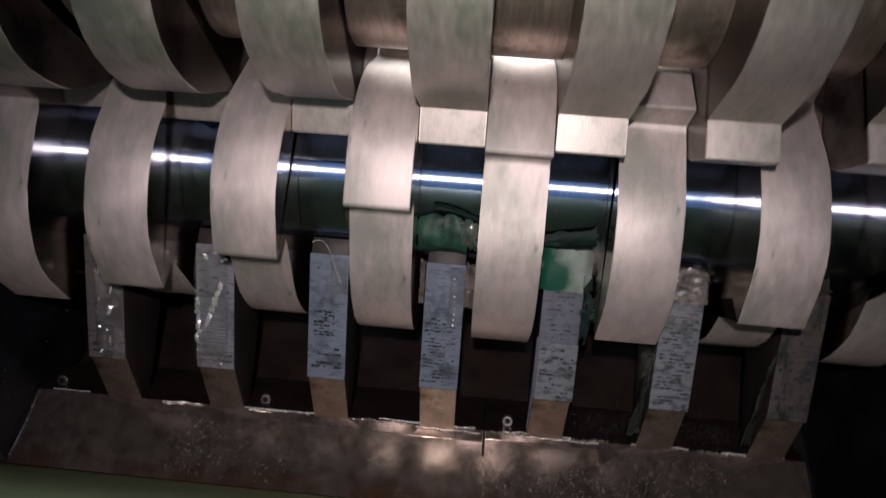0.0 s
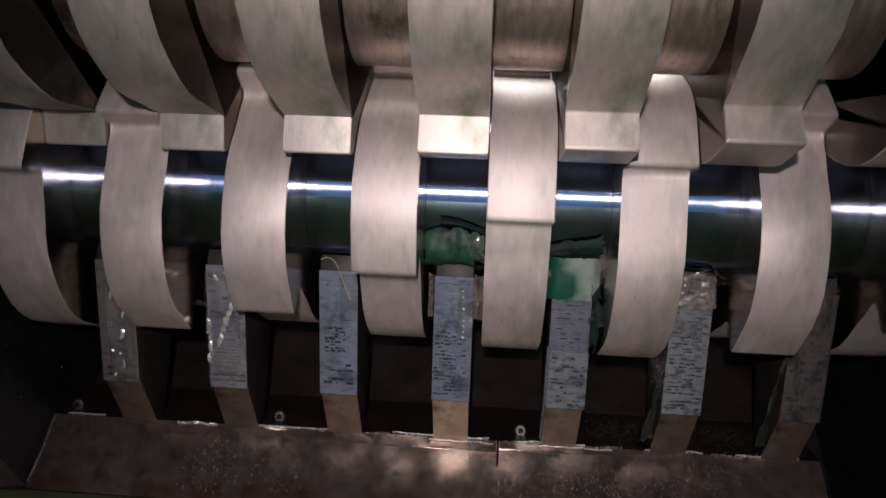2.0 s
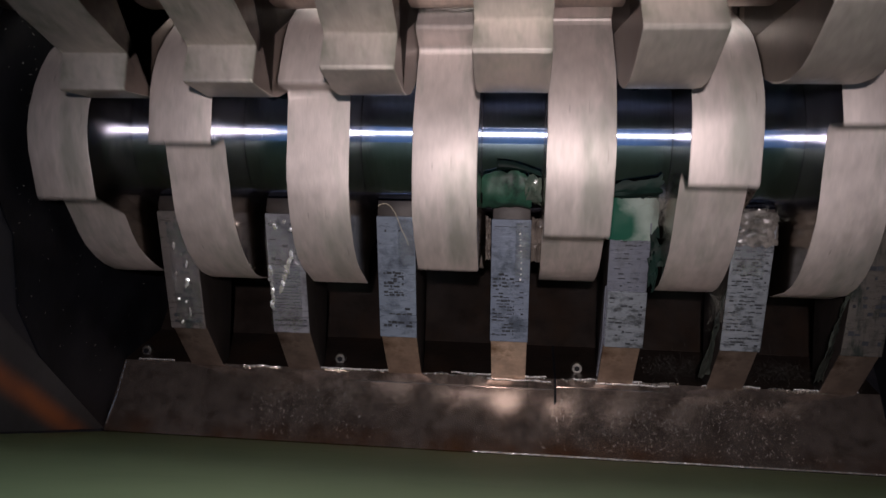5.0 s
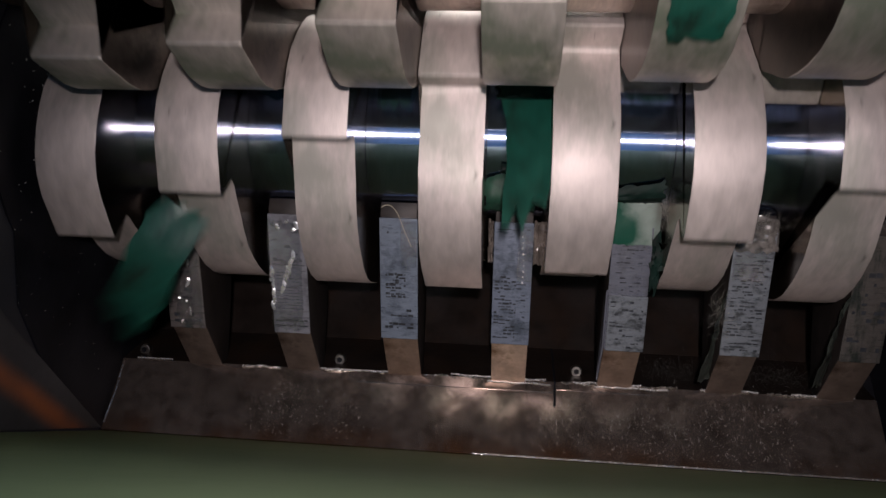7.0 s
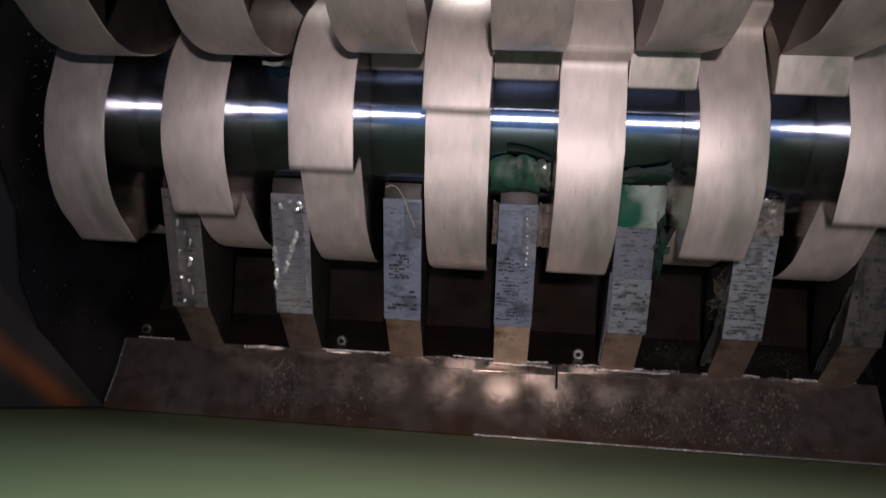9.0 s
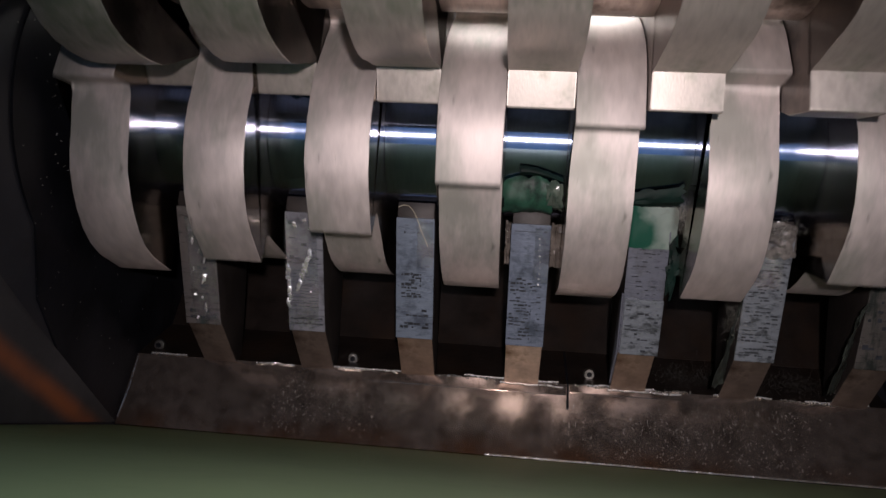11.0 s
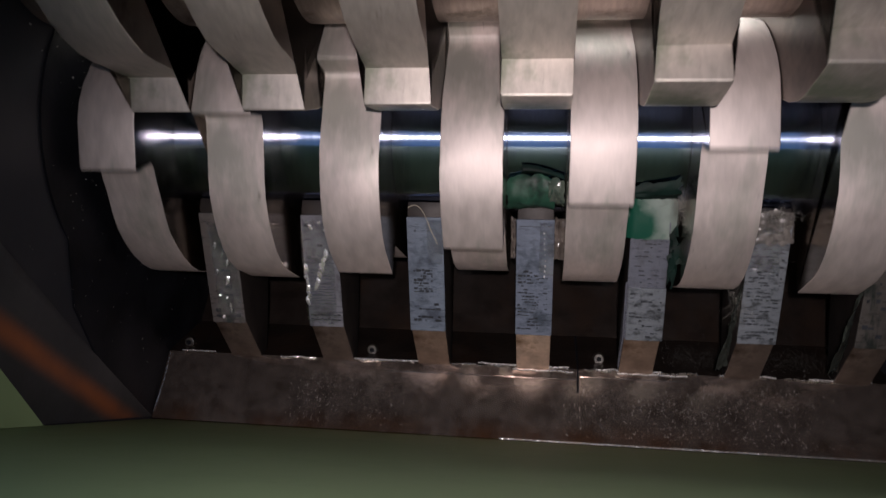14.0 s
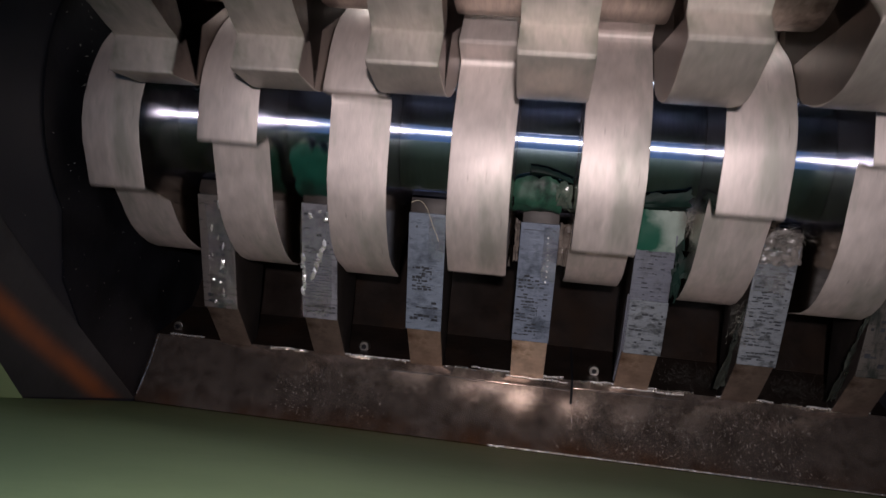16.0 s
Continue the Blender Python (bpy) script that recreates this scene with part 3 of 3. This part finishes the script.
# green film jammed between the comb and the spacers
def loop_shape(u, v):
    a = -3 + 29 * u - 3.5 * (2 * v - 1) ** 2
    swell = math.sin(math.pi * min(1, 0.08 + u)) * (0.75 + 0.25 * math.sin(2.6 * v + 0.5))
    r = R_SPACER + 0.003 + 0.0085 * swell + 0.0020 * noise.noise(Vector((3 * u, 6 * v, 2))) + 0.0005 * math.sin(13 * u + 5 * v)
    return around(r, a, -0.0245 + 0.040 * v)


wad = part("jammed_film", film("jammed_film", 16, 14, loop_shape, M_JAM, 0.0008, 3, 0.05), M_JAM)
tagged(wad, "crumpled dark green plastic film jammed above a comb finger", "plastic film", group="jammed film")


def tail_shape(u, v):
    a = 1 + 22 * u - 5 * (v - 0.2) ** 2
    r = R_SPACER + 0.004 + 0.006 * math.sin(math.pi * u) + 0.003 * noise.noise(Vector((5 * u, 7 * v, 12)))
    return around(r, a, 0.010 + 0.014 * v)


tail = part("jammed_film", film("jammed_film", 12, 8, tail_shape, M_TAIL, 0.0006, 13, 0.12), M_TAIL)
tagged(tail, "clear grey-green end of the crumpled film", "plastic film", group="jammed film")


def edge_shape(u, v):
    a = 25 + 4.5 * u * (1.3 - v) + 5 * math.sin(1.1 + 1.9 * v)
    return around(R_SPACER + 0.0025 + 0.003 * math.sin(math.pi * u), a - 2, -0.012 + 0.036 * v)


rim = part("jammed_film", film("jammed_film", 6, 14, edge_shape, M_DARKFILM, 0.0008, 14, 0.08), M_DARKFILM)
tagged(rim, "black-green crescent sheet above the jammed film", "plastic film", group="jammed film")


def fold_shape(u, v):
    a = 7 + (8 + 11 * v) * u
    r = R_SPACER + 0.0022 + 0.004 * math.sin(math.pi * u) + 0.0015 * noise.noise(Vector((6 * u, 8 * v, 5)))
    return around(r, a, 0.076 + 0.044 * v)


fold = part("jammed_film", film("jammed_film", 12, 10, fold_shape, M_FILM, 0.0008, 5, 0.10), M_DARKFILM)
tagged(fold, "black-green film folded against a spacer ring", "plastic film", group="jammed film")


def scrap_shape(u, v):
    c = 0.004 * noise.noise(Vector((4 * u, 5 * v, 9)))
    return Vector((0.1165 + 0.016 * v * (1 - 0.6 * u) + c, 0.060 + 0.026 * u + c, 1.196 - 0.030 * u - 0.004 * v))


scrap = part("jammed_film", film("jammed_film", 10, 6, scrap_shape, M_DARKFILM, 0.0008, 15, 0.25), M_DARKFILM)
tagged(scrap, "ragged black-green scrap hanging beside a comb finger", "plastic film", group="jammed film")


def wrap_shape(u, v):
    y = 0.038 + 0.028 * u
    z = 1.2155 - 0.0235 * u
    lift = 0.0045 + 0.0012 * noise.noise(Vector((2.5 * u, 3 * v, 1))) - 0.010 * max(0, abs(v - 0.5) - 0.36) * 4
    return Vector((0.078 + 0.044 * v, y - 0.62 * lift, z - 0.78 * lift))


wrap = part("film_wrap", film("film_wrap", 16, 18, wrap_shape, M_WRAP, 0.0007, 8, 0.02), M_WRAP)
tagged(wrap, "green and clear plastic film wrapped over a comb finger", "plastic film", group="jammed film")


def wad_shape(x0, wide):
    def shape(u, v):
        lift = 0.003 + 0.003 * noise.noise(Vector((9 * u, 5 * v, x0 * 50)))
        return Vector((x0 + wide * (v - 0.5) + 0.001 * noise.noise(Vector((8 * u, 3, x0))), 0.050 + 0.030 * u - 0.63 * lift, 1.2010 - 0.0244 * u - 0.78 * lift))
    return shape


M_SMEAR = node_material("dirty_clear_film", (0.030, 0.036, 0.031), 0.30, 0.0, 0.5, 70, (1, 1, 1), (0.012, 0.014, 0.012), 0.5, 80, 0.4, 160)
M_HAZE = node_material("hazy_clear_film", (0.12, 0.112, 0.105), 0.2, 0.0, 0.5, 70, (1, 1, 1), (0.05, 0.047, 0.045), 0.5, 80, 0.5, 160)
M_CLEAR = node_material("crumpled_clear_film", (0.10, 0.085, 0.075), 0.10, 0.0, 0.4, 60, bump=0.5, bump_scale=180)
for x0, wide, seed in ((0.0215, 0.009, 41), (-0.0195, 0.004, 42)):
    piece = part("tape_wad", film("tape_wad", 16, 6, wad_shape(x0, wide), M_CLEAR, 0.0004, seed, 0.04), M_CLEAR)
    tagged(piece, "crumpled clear tape stuck beside a comb finger", "tape", group="tape wads")


def cap_shape(u, v):
    w = (2 * v - 1)
    drop = 0.026 * u
    bulge = 0.0075 * (1 - w ** 4) * (1 - 0.35 * u) + 0.0022 * noise.noise(Vector((7 * u, 6 * v, 21)))
    return Vector((0.201 + 0.0185 * w * (1 - 0.12 * (1 - u)), 0.046 + drop * 0.78 - 0.62 * bulge, 1.2085 - drop * 0.72 - 0.78 * bulge + 0.004 * (1 - w * w) * (1 - u)))


piece = part("tape_wad", film("tape_wad", 18, 14, cap_shape, M_TAIL, 0.0005, 43, 0.05), M_HAZE)
tagged(piece, "crumpled clear film pulled over the top of a comb finger", "tape", group="tape wads")


def curtain_shape(x0, wide, seed):
    def shape(u, v):
        c = 0.003 * noise.noise(Vector((4 * u, 6 * v, seed))) + 0.0012 * noise.noise(Vector((13 * u, 17 * v, seed)))
        return Vector((x0 + c - wide * u * v, 0.104 + 0.070 * u - 0.018 * v, 1.158 - 0.040 * u + 0.002 * v - 0.008 * v * u))
    return shape


for x0, wide, seed, material, text in ((0.1805, 0.012, 51, M_SMEAR, "greenish clear film hanging at the side of a comb finger"), (0.2795, 0.014, 52, M_SMEAR, "hazy clear film hanging at the side of a comb finger")):
    piece = part("tape_wad", film("tape_wad", 20, 8, curtain_shape(x0, wide, seed), material, 0.0004, seed, 0.06), material)
    tagged(piece, text, "tape", group="tape wads")


def fibres(name, label, count, centre, size, seed, material, radius=0.00022, length=0.02):
    r = random.Random(seed)
    bm = bmesh.new()
    for _ in range(count):
        p = Vector([c + r.gauss(0, s) for c, s in zip(centre, size)])
        d = Vector((r.uniform(-1, 1), r.uniform(-0.6, 0.3), r.uniform(-1, 1))).normalized()
        c = Vector((r.uniform(-1, 1), r.uniform(-1, 1), r.uniform(-1, 1))) * 0.6
        prev = None
        for k in range(6):
            q = p + (d * k / 5 + c * (k / 5) ** 2) * length * r.uniform(0.8, 1.0)
            tri = [bm.verts.new(q + Vector((radius * math.cos(w), radius * 0.5, radius * math.sin(w)))) for w in (0, 2.1, 4.2)]
            if prev:
                for m in range(3):
                    bm.faces.new((prev[m], prev[(m + 1) % 3], tri[(m + 1) % 3], tri[m]))
            prev = tri
    return tagged(part(name, bm, material), label, "fibres", kind="stuff")


M_FIBRE = node_material("pale_fibre", (0.22, 0.215, 0.19), 0.6, 0.0, 0.2, 40, bump=0)
M_DUST = node_material("pale_dust", (0.24, 0.23, 0.215), 0.8, 0.0, 0.2, 40, bump=0)
fibres("fibre_tuft", "tangled pale fibres on the film wrap", 320, (0.124, 0.036, 1.208), (0.0035, 0.004, 0.010), 1, M_FIBRE, 0.00007, 0.010)
fibres("fibre_tuft", "tangled pale fibres on top of a comb finger", 130, (0.205, 0.045, 1.203), (0.010, 0.003, 0.003), 2, M_FIBRE, 0.00006, 0.007)
fibres("fibre_tuft", "pale fibres hanging at the side of a comb finger", 160, (0.180, 0.110, 1.152), (0.003, 0.012, 0.010), 3, M_FIBRE, 0.00004, 0.010)
fibres("fibre_tuft", "pale fibres on the last comb finger", 50, (0.300, 0.05, 1.203), (0.008, 0.004, 0.004), 4, M_FIBRE, 0.00006, 0.008)


M_GREASE = node_material("greasy_fibre", (0.026, 0.024, 0.022), 0.30, 0.0, 0.4, 40, bump=0)
fibres("fibre_mat", "greasy dark fibres matted on the base plate", 420, (0.165, 0.212, 1.140), (0.020, 0.006, 0.008), 5, M_GREASE, 0.00009, 0.007)
fibres("fibre_mat", "greasy dark fibres matted beside the comb", 420, (0.258, 0.212, 1.140), (0.020, 0.006, 0.008), 6, M_GREASE, 0.00009, 0.007)


def specks(label, count, place, seed, size=0.0008, long=2.2):
    r = random.Random(seed)
    bm = bmesh.new()
    for _ in range(count):
        m = Matrix.Translation(place(r)) @ Euler((r.uniform(0, 3), r.uniform(0, 3), r.uniform(0, 3))).to_matrix().to_4x4()
        k = size * r.uniform(0.4, 1.3)
        bmesh.ops.create_icosphere(bm, subdivisions=1, radius=k, matrix=m @ Matrix.Diagonal((r.uniform(0.4, long), 0.7, 0.5, 1)))
    return tagged(part("dust_specks", bm, M_DUST), label, "dust", kind="stuff")


specks("pale dust specks on the black side wall", 170, lambda r: (X_L + 0.0006, r.gauss(-0.02, 0.05), r.gauss(1.28, 0.05)), 11, 0.0007)
specks("pale dust specks low on the black side wall", 60, lambda r: (X_L + 0.0006, r.uniform(-0.05, 0.19), r.uniform(1.07, 1.2)), 12, 0.0004)
specks("pale chips lying on the base plate", 420, lambda r: (lambda z: (r.uniform(0.13, 0.33), plate_y(z) - 0.0006, z))(r.uniform(1.121, 1.165)), 13, 0.0003)


# pale scuffs and chips on the face of the ledge
def scuff_place(r):
    x = r.choice((-0.23, -0.21, -0.16, 0.05, 0.11, 0.13, 0.15, 0.17, 0.20, 0.22, 0.25)) + r.gauss(0, 0.016)
    z = r.uniform(1.052, 1.108)
    return (x, 0.2 + (1.119 - z) * 0.004 / 0.073 - 0.0003, z)


specks("pale chips and scuffs on the ledge face", 1100, scuff_place, 14, 0.00027, 9.0)

# ---- shreds of green film that come out of the nip ----
def make_shred(label, length, width, curl, seed, material=None):
    def shape(u, v):
        a = (u - 0.5) * curl
        rad = length / max(curl, 0.05)
        w = width * (1 - 0.18 * abs(2 * u - 1) ** 3 + 0.22 * noise.noise(Vector((2.5 * u, seed, 7)))) * (v - 0.5)
        wob = 0.004 * noise.noise(Vector((3 * u + seed, 3 * v, seed)))
        return Vector((w + 0.006 * noise.noise(Vector((2 * u, seed, 0))), -rad * (math.cos(a) - 1) + wob, rad * math.sin(a)))

    ob = part("film_shred", film("film_shred", 12, 6, shape, M_FILM, 0.0006, seed, 0.08), material or M_FILM)
    return tagged(ob, label, "plastic shred", group="falling shreds")


SHREDS = []


def ride(x, start, length, width, curl, seed, label, drift=0.0, hold=0.0, y0=0.0, slow=0.0, material=None):
    """A shred that waits in the nip, is drawn over a spacer ring and drops on to the chute floor; start: when it comes into sight."""
    ob = make_shred(label, length, width, curl, seed, material)

    def on(deg):
        w = radians(deg)
        r = R_SPACER + 0.006
        return pose(x, AXIS_A[0] - r * math.sin(w), AXIS_A[1] - r * math.cos(w), 90 - deg)

    wait = on(150)
    rows = [(0.0, wait)]
    if start > 0.6:
        rows.append((start - 0.5, wait))
    rows += [(start, on(100)), (start + 0.2 + hold, on(62)), (start + 0.4 + hold, on(22))]
    t = start + 0.5 + hold + slow
    rows.append((t, pose(x + drift * 0.3, y0, 1.15, 50, 10, 20)))
    rows.append((t + 0.07, pose(x + drift * 0.6, y0 - 0.06, 1.07, 20, 40, 30)))
    rows.append((t + 0.12, pose(x + drift, -0.16, 0.96, -20, 60, 60)))
    rows.append((t + 0.16, pose(x + drift, -0.30, 0.885, -40, 70, 60)))
    rows.append((t + 0.20, pose(x + drift, -0.375, 0.77, -50, 66, 60)))
    rest = pose(x + drift, -0.42, 0.60, -60, 60, 60)
    rows.append((t + 0.30, rest))
    if t + 0.30 < 15.9:
        rows.append((16.0, rest))
    SHREDS.append((ob, [r for r in rows if r[0] <= 16.0]))


TORN = "torn scrap of dark green plastic film"
ride(-0.300, 2.45, 0.110, 0.048, 0.9, 21, TORN + ", tumbling", 0.05, material=M_SHEER)
ride(-0.295, 2.75, 0.100, 0.048, 0.8, 22, TORN + ", long and wide", -0.03, material=M_SHEER)
ride(0.205, 2.58, 0.090, 0.040, 0.8, 23, TORN + ", falling between two discs", -0.04)
ride(-0.205, 2.80, 0.090, 0.022, 0.6, 24, TORN + ", narrow strip", 0.06)
ride(-0.300, 3.60, 0.120, 0.030, 0.5, 35, TORN + ", large and fast", -0.09, -0.15, material=M_SHEER)
ride(0.302, 3.62, 0.080, 0.030, 0.6, 36, TORN + ", near the end wall", 0.03)
ride(-0.303, 5.98, 0.130, 0.046, 0.9, 25, TORN + ", clinging to a spacer ring", 0.02, 0.24, 0.045, 0.24)
strip = make_shred(TORN + ", long hanging strip", 0.250, 0.040, 0.16, 26)
SHREDS.append((strip, [(t, pose(x, y, z, rx, ry)) for t, x, y, z, rx, ry in (
    (0.0, 0.004, -0.031, 1.575, 0, 0), (6.5, 0.004, -0.031, 1.575, 0, 0), (6.8, 0.004, -0.031, 1.40, 0, 0), (6.9, 0.004, -0.031, 1.356, 0, 0), (7.0, 0.006, -0.033, 1.276, 0, 0),
    (7.1, 0.006, -0.036, 1.238, 0, 2), (7.2, 0.004, -0.042, 1.172, -3, 3), (7.3, 0.002, -0.050, 1.155, -5, 1), (7.36, 0.02, -0.09, 1.05, -25, 0),
    (7.4, 0.06, -0.16, 0.955, -60, 0), (7.433, 0.15, -0.27, 0.885, -68, 0), (7.467, 0.24, -0.40, 0.78, -70, 0), (7.533, 0.26, -0.42, 0.60, -70, 0), (16.0, 0.26, -0.42, 0.60, -70, 0))]))
ride(-0.015, 7.30, 0.050, 0.030, 0.8, 27, TORN + ", small", 0.03, 0.13)
ride(-0.200, 8.25, 0.060, 0.030, 0.8, 28, TORN + ", thin", 0.0)
ride(-0.300, 12.20, 0.095, 0.040, 0.8, 29, TORN + ", crumpled", 0.0, 0.10)
ride(-0.200, 12.75, 0.070, 0.026, 0.7, 31, TORN + ", slender", 0.0)
ride(-0.200, 15.38, 0.060, 0.040, 0.9, 37, TORN + ", pressed on a spacer ring", 0.0, 0.20)
ride(-0.305, 14.97, 0.120, 0.012, 0.3, 38, TORN + ", thin and straight", -0.08)
ride(-0.300, 15.92, 0.060, 0.040, 0.9, 33, TORN + ", in the nip")
ride(0.300, 15.92, 0.055, 0.040, 0.9, 44, TORN + ", just in sight")


def drop(t, x, place, length, width, lean, seed, label):
    """A shred flung down out of the gap between two discs; t: when it passes through place."""
    ob = make_shred(TORN + label, length, width, 0.4, seed, M_SHEER)

    def on(deg):
        w = radians(deg)
        r = R_SPACER + 0.006
        return pose(x, AXIS_A[0] - r * math.sin(w), AXIS_A[1] - r * math.cos(w), 90 - deg)

    px, py, pz = place
    rest = pose(px, -0.42, 0.60, 20, lean, 10)
    SHREDS.append((ob, [(0.0, on(150)), (t - 0.40, on(150)), (t - 0.20, on(100)), (t - 0.1, on(60)), (t - 0.067, on(30)), (t, pose(px, py, pz, 8, lean, 10)),
                        (t + 0.067, pose(px + (px - x) * 0.4, -0.34, 0.80, 20, lean, 10)), (t + 0.2, rest), (16.0, rest)]))


for k, (t, x, place, length, width, lean, label) in enumerate((
        (2.70, -0.300, (-0.170, -0.10, 1.000), 0.110, 0.050, 20, ", flung down"), (3.00, -0.200, (-0.165, -0.10, 1.105), 0.105, 0.070, 25, ", broad and thin"),
        (3.10, -0.300, (-0.169, -0.10, 1.005), 0.110, 0.045, 10, ", tumbling"),
        (4.20, 0.200, (0.150, -0.11, 1.005), 0.140, 0.030, -14, ", long and narrow"), (7.20, -0.100, (-0.060, -0.10, 0.975), 0.090, 0.030, 3, ", flung down"),
        (7.22, 0.100, (0.045, -0.10, 0.985), 0.110, 0.034, -3, ", flung down"), (12.40, -0.300, (-0.205, -0.10, 0.985), 0.120, 0.050, 14, ", broad and thin"),
        (12.80, -0.300, (-0.235, -0.10, 0.990), 0.090, 0.034, 12, ", flung down"), (13.10, -0.200, (-0.159, -0.08, 1.050), 0.080, 0.024, 8, ", narrow strip"),
        (3.50, -0.300, (-0.165, -0.10, 0.985), 0.120, 0.018, 8, ", thin ribbon"), (15.50, -0.200, (-0.150, -0.085, 1.085), 0.075, 0.034, 6, ", sheer and small"),
        (14.60, -0.200, (-0.165, -0.10, 0.990), 0.090, 0.026, 10, ", flung down"), (15.20, -0.300, (-0.275, -0.12, 1.010), 0.120, 0.040, 24, ", broad and thin"),
        (15.70, -0.200, (-0.150, -0.08, 1.035), 0.070, 0.026, 12, ", narrow strip"))):
    drop(t, x, place, length, width, lean, 60 + k, label)


def cling(x, t, length, width, seed, label):
    """A scrap carried round on the rim of a disc of the far rotor; t: when it passes the lowest point."""
    ob = make_shred(TORN + label, length, width, length / 0.13, seed)

    def on(deg):
        w = radians(deg)
        return pose(x, AXIS_B[0] - 0.1365 * math.sin(w), AXIS_B[1] - 0.1365 * math.cos(w), 90 - deg)

    turn = [(t + a / SPEED_B, on(a)) for a in range(-85, 121, 20)]
    SHREDS.append((ob, [(0.0, on(-85))] + turn + [(16.0, on(115))]))


cling(-0.200, 12.37, 0.075, 0.046, 81, ", plastered on a disc")
cling(0.100, 6.88, 0.050, 0.036, 82, ", stuck on a disc rim")
cling(0.000, 7.72, 0.040, 0.040, 83, ", small and stuck")


# ---- motions ----
def motions():
    steps = [i * 0.2 for i in range(81)]
    walk(rotor_a, [(t, pose(0, *AXIS_A, SPEED_A * t)) for t in steps])
    walk(rotor_b, [(t, pose(0, *AXIS_B, -SPEED_B * t)) for t in steps])
    for ob, rows in SHREDS:
        walk(ob, rows)


motions()
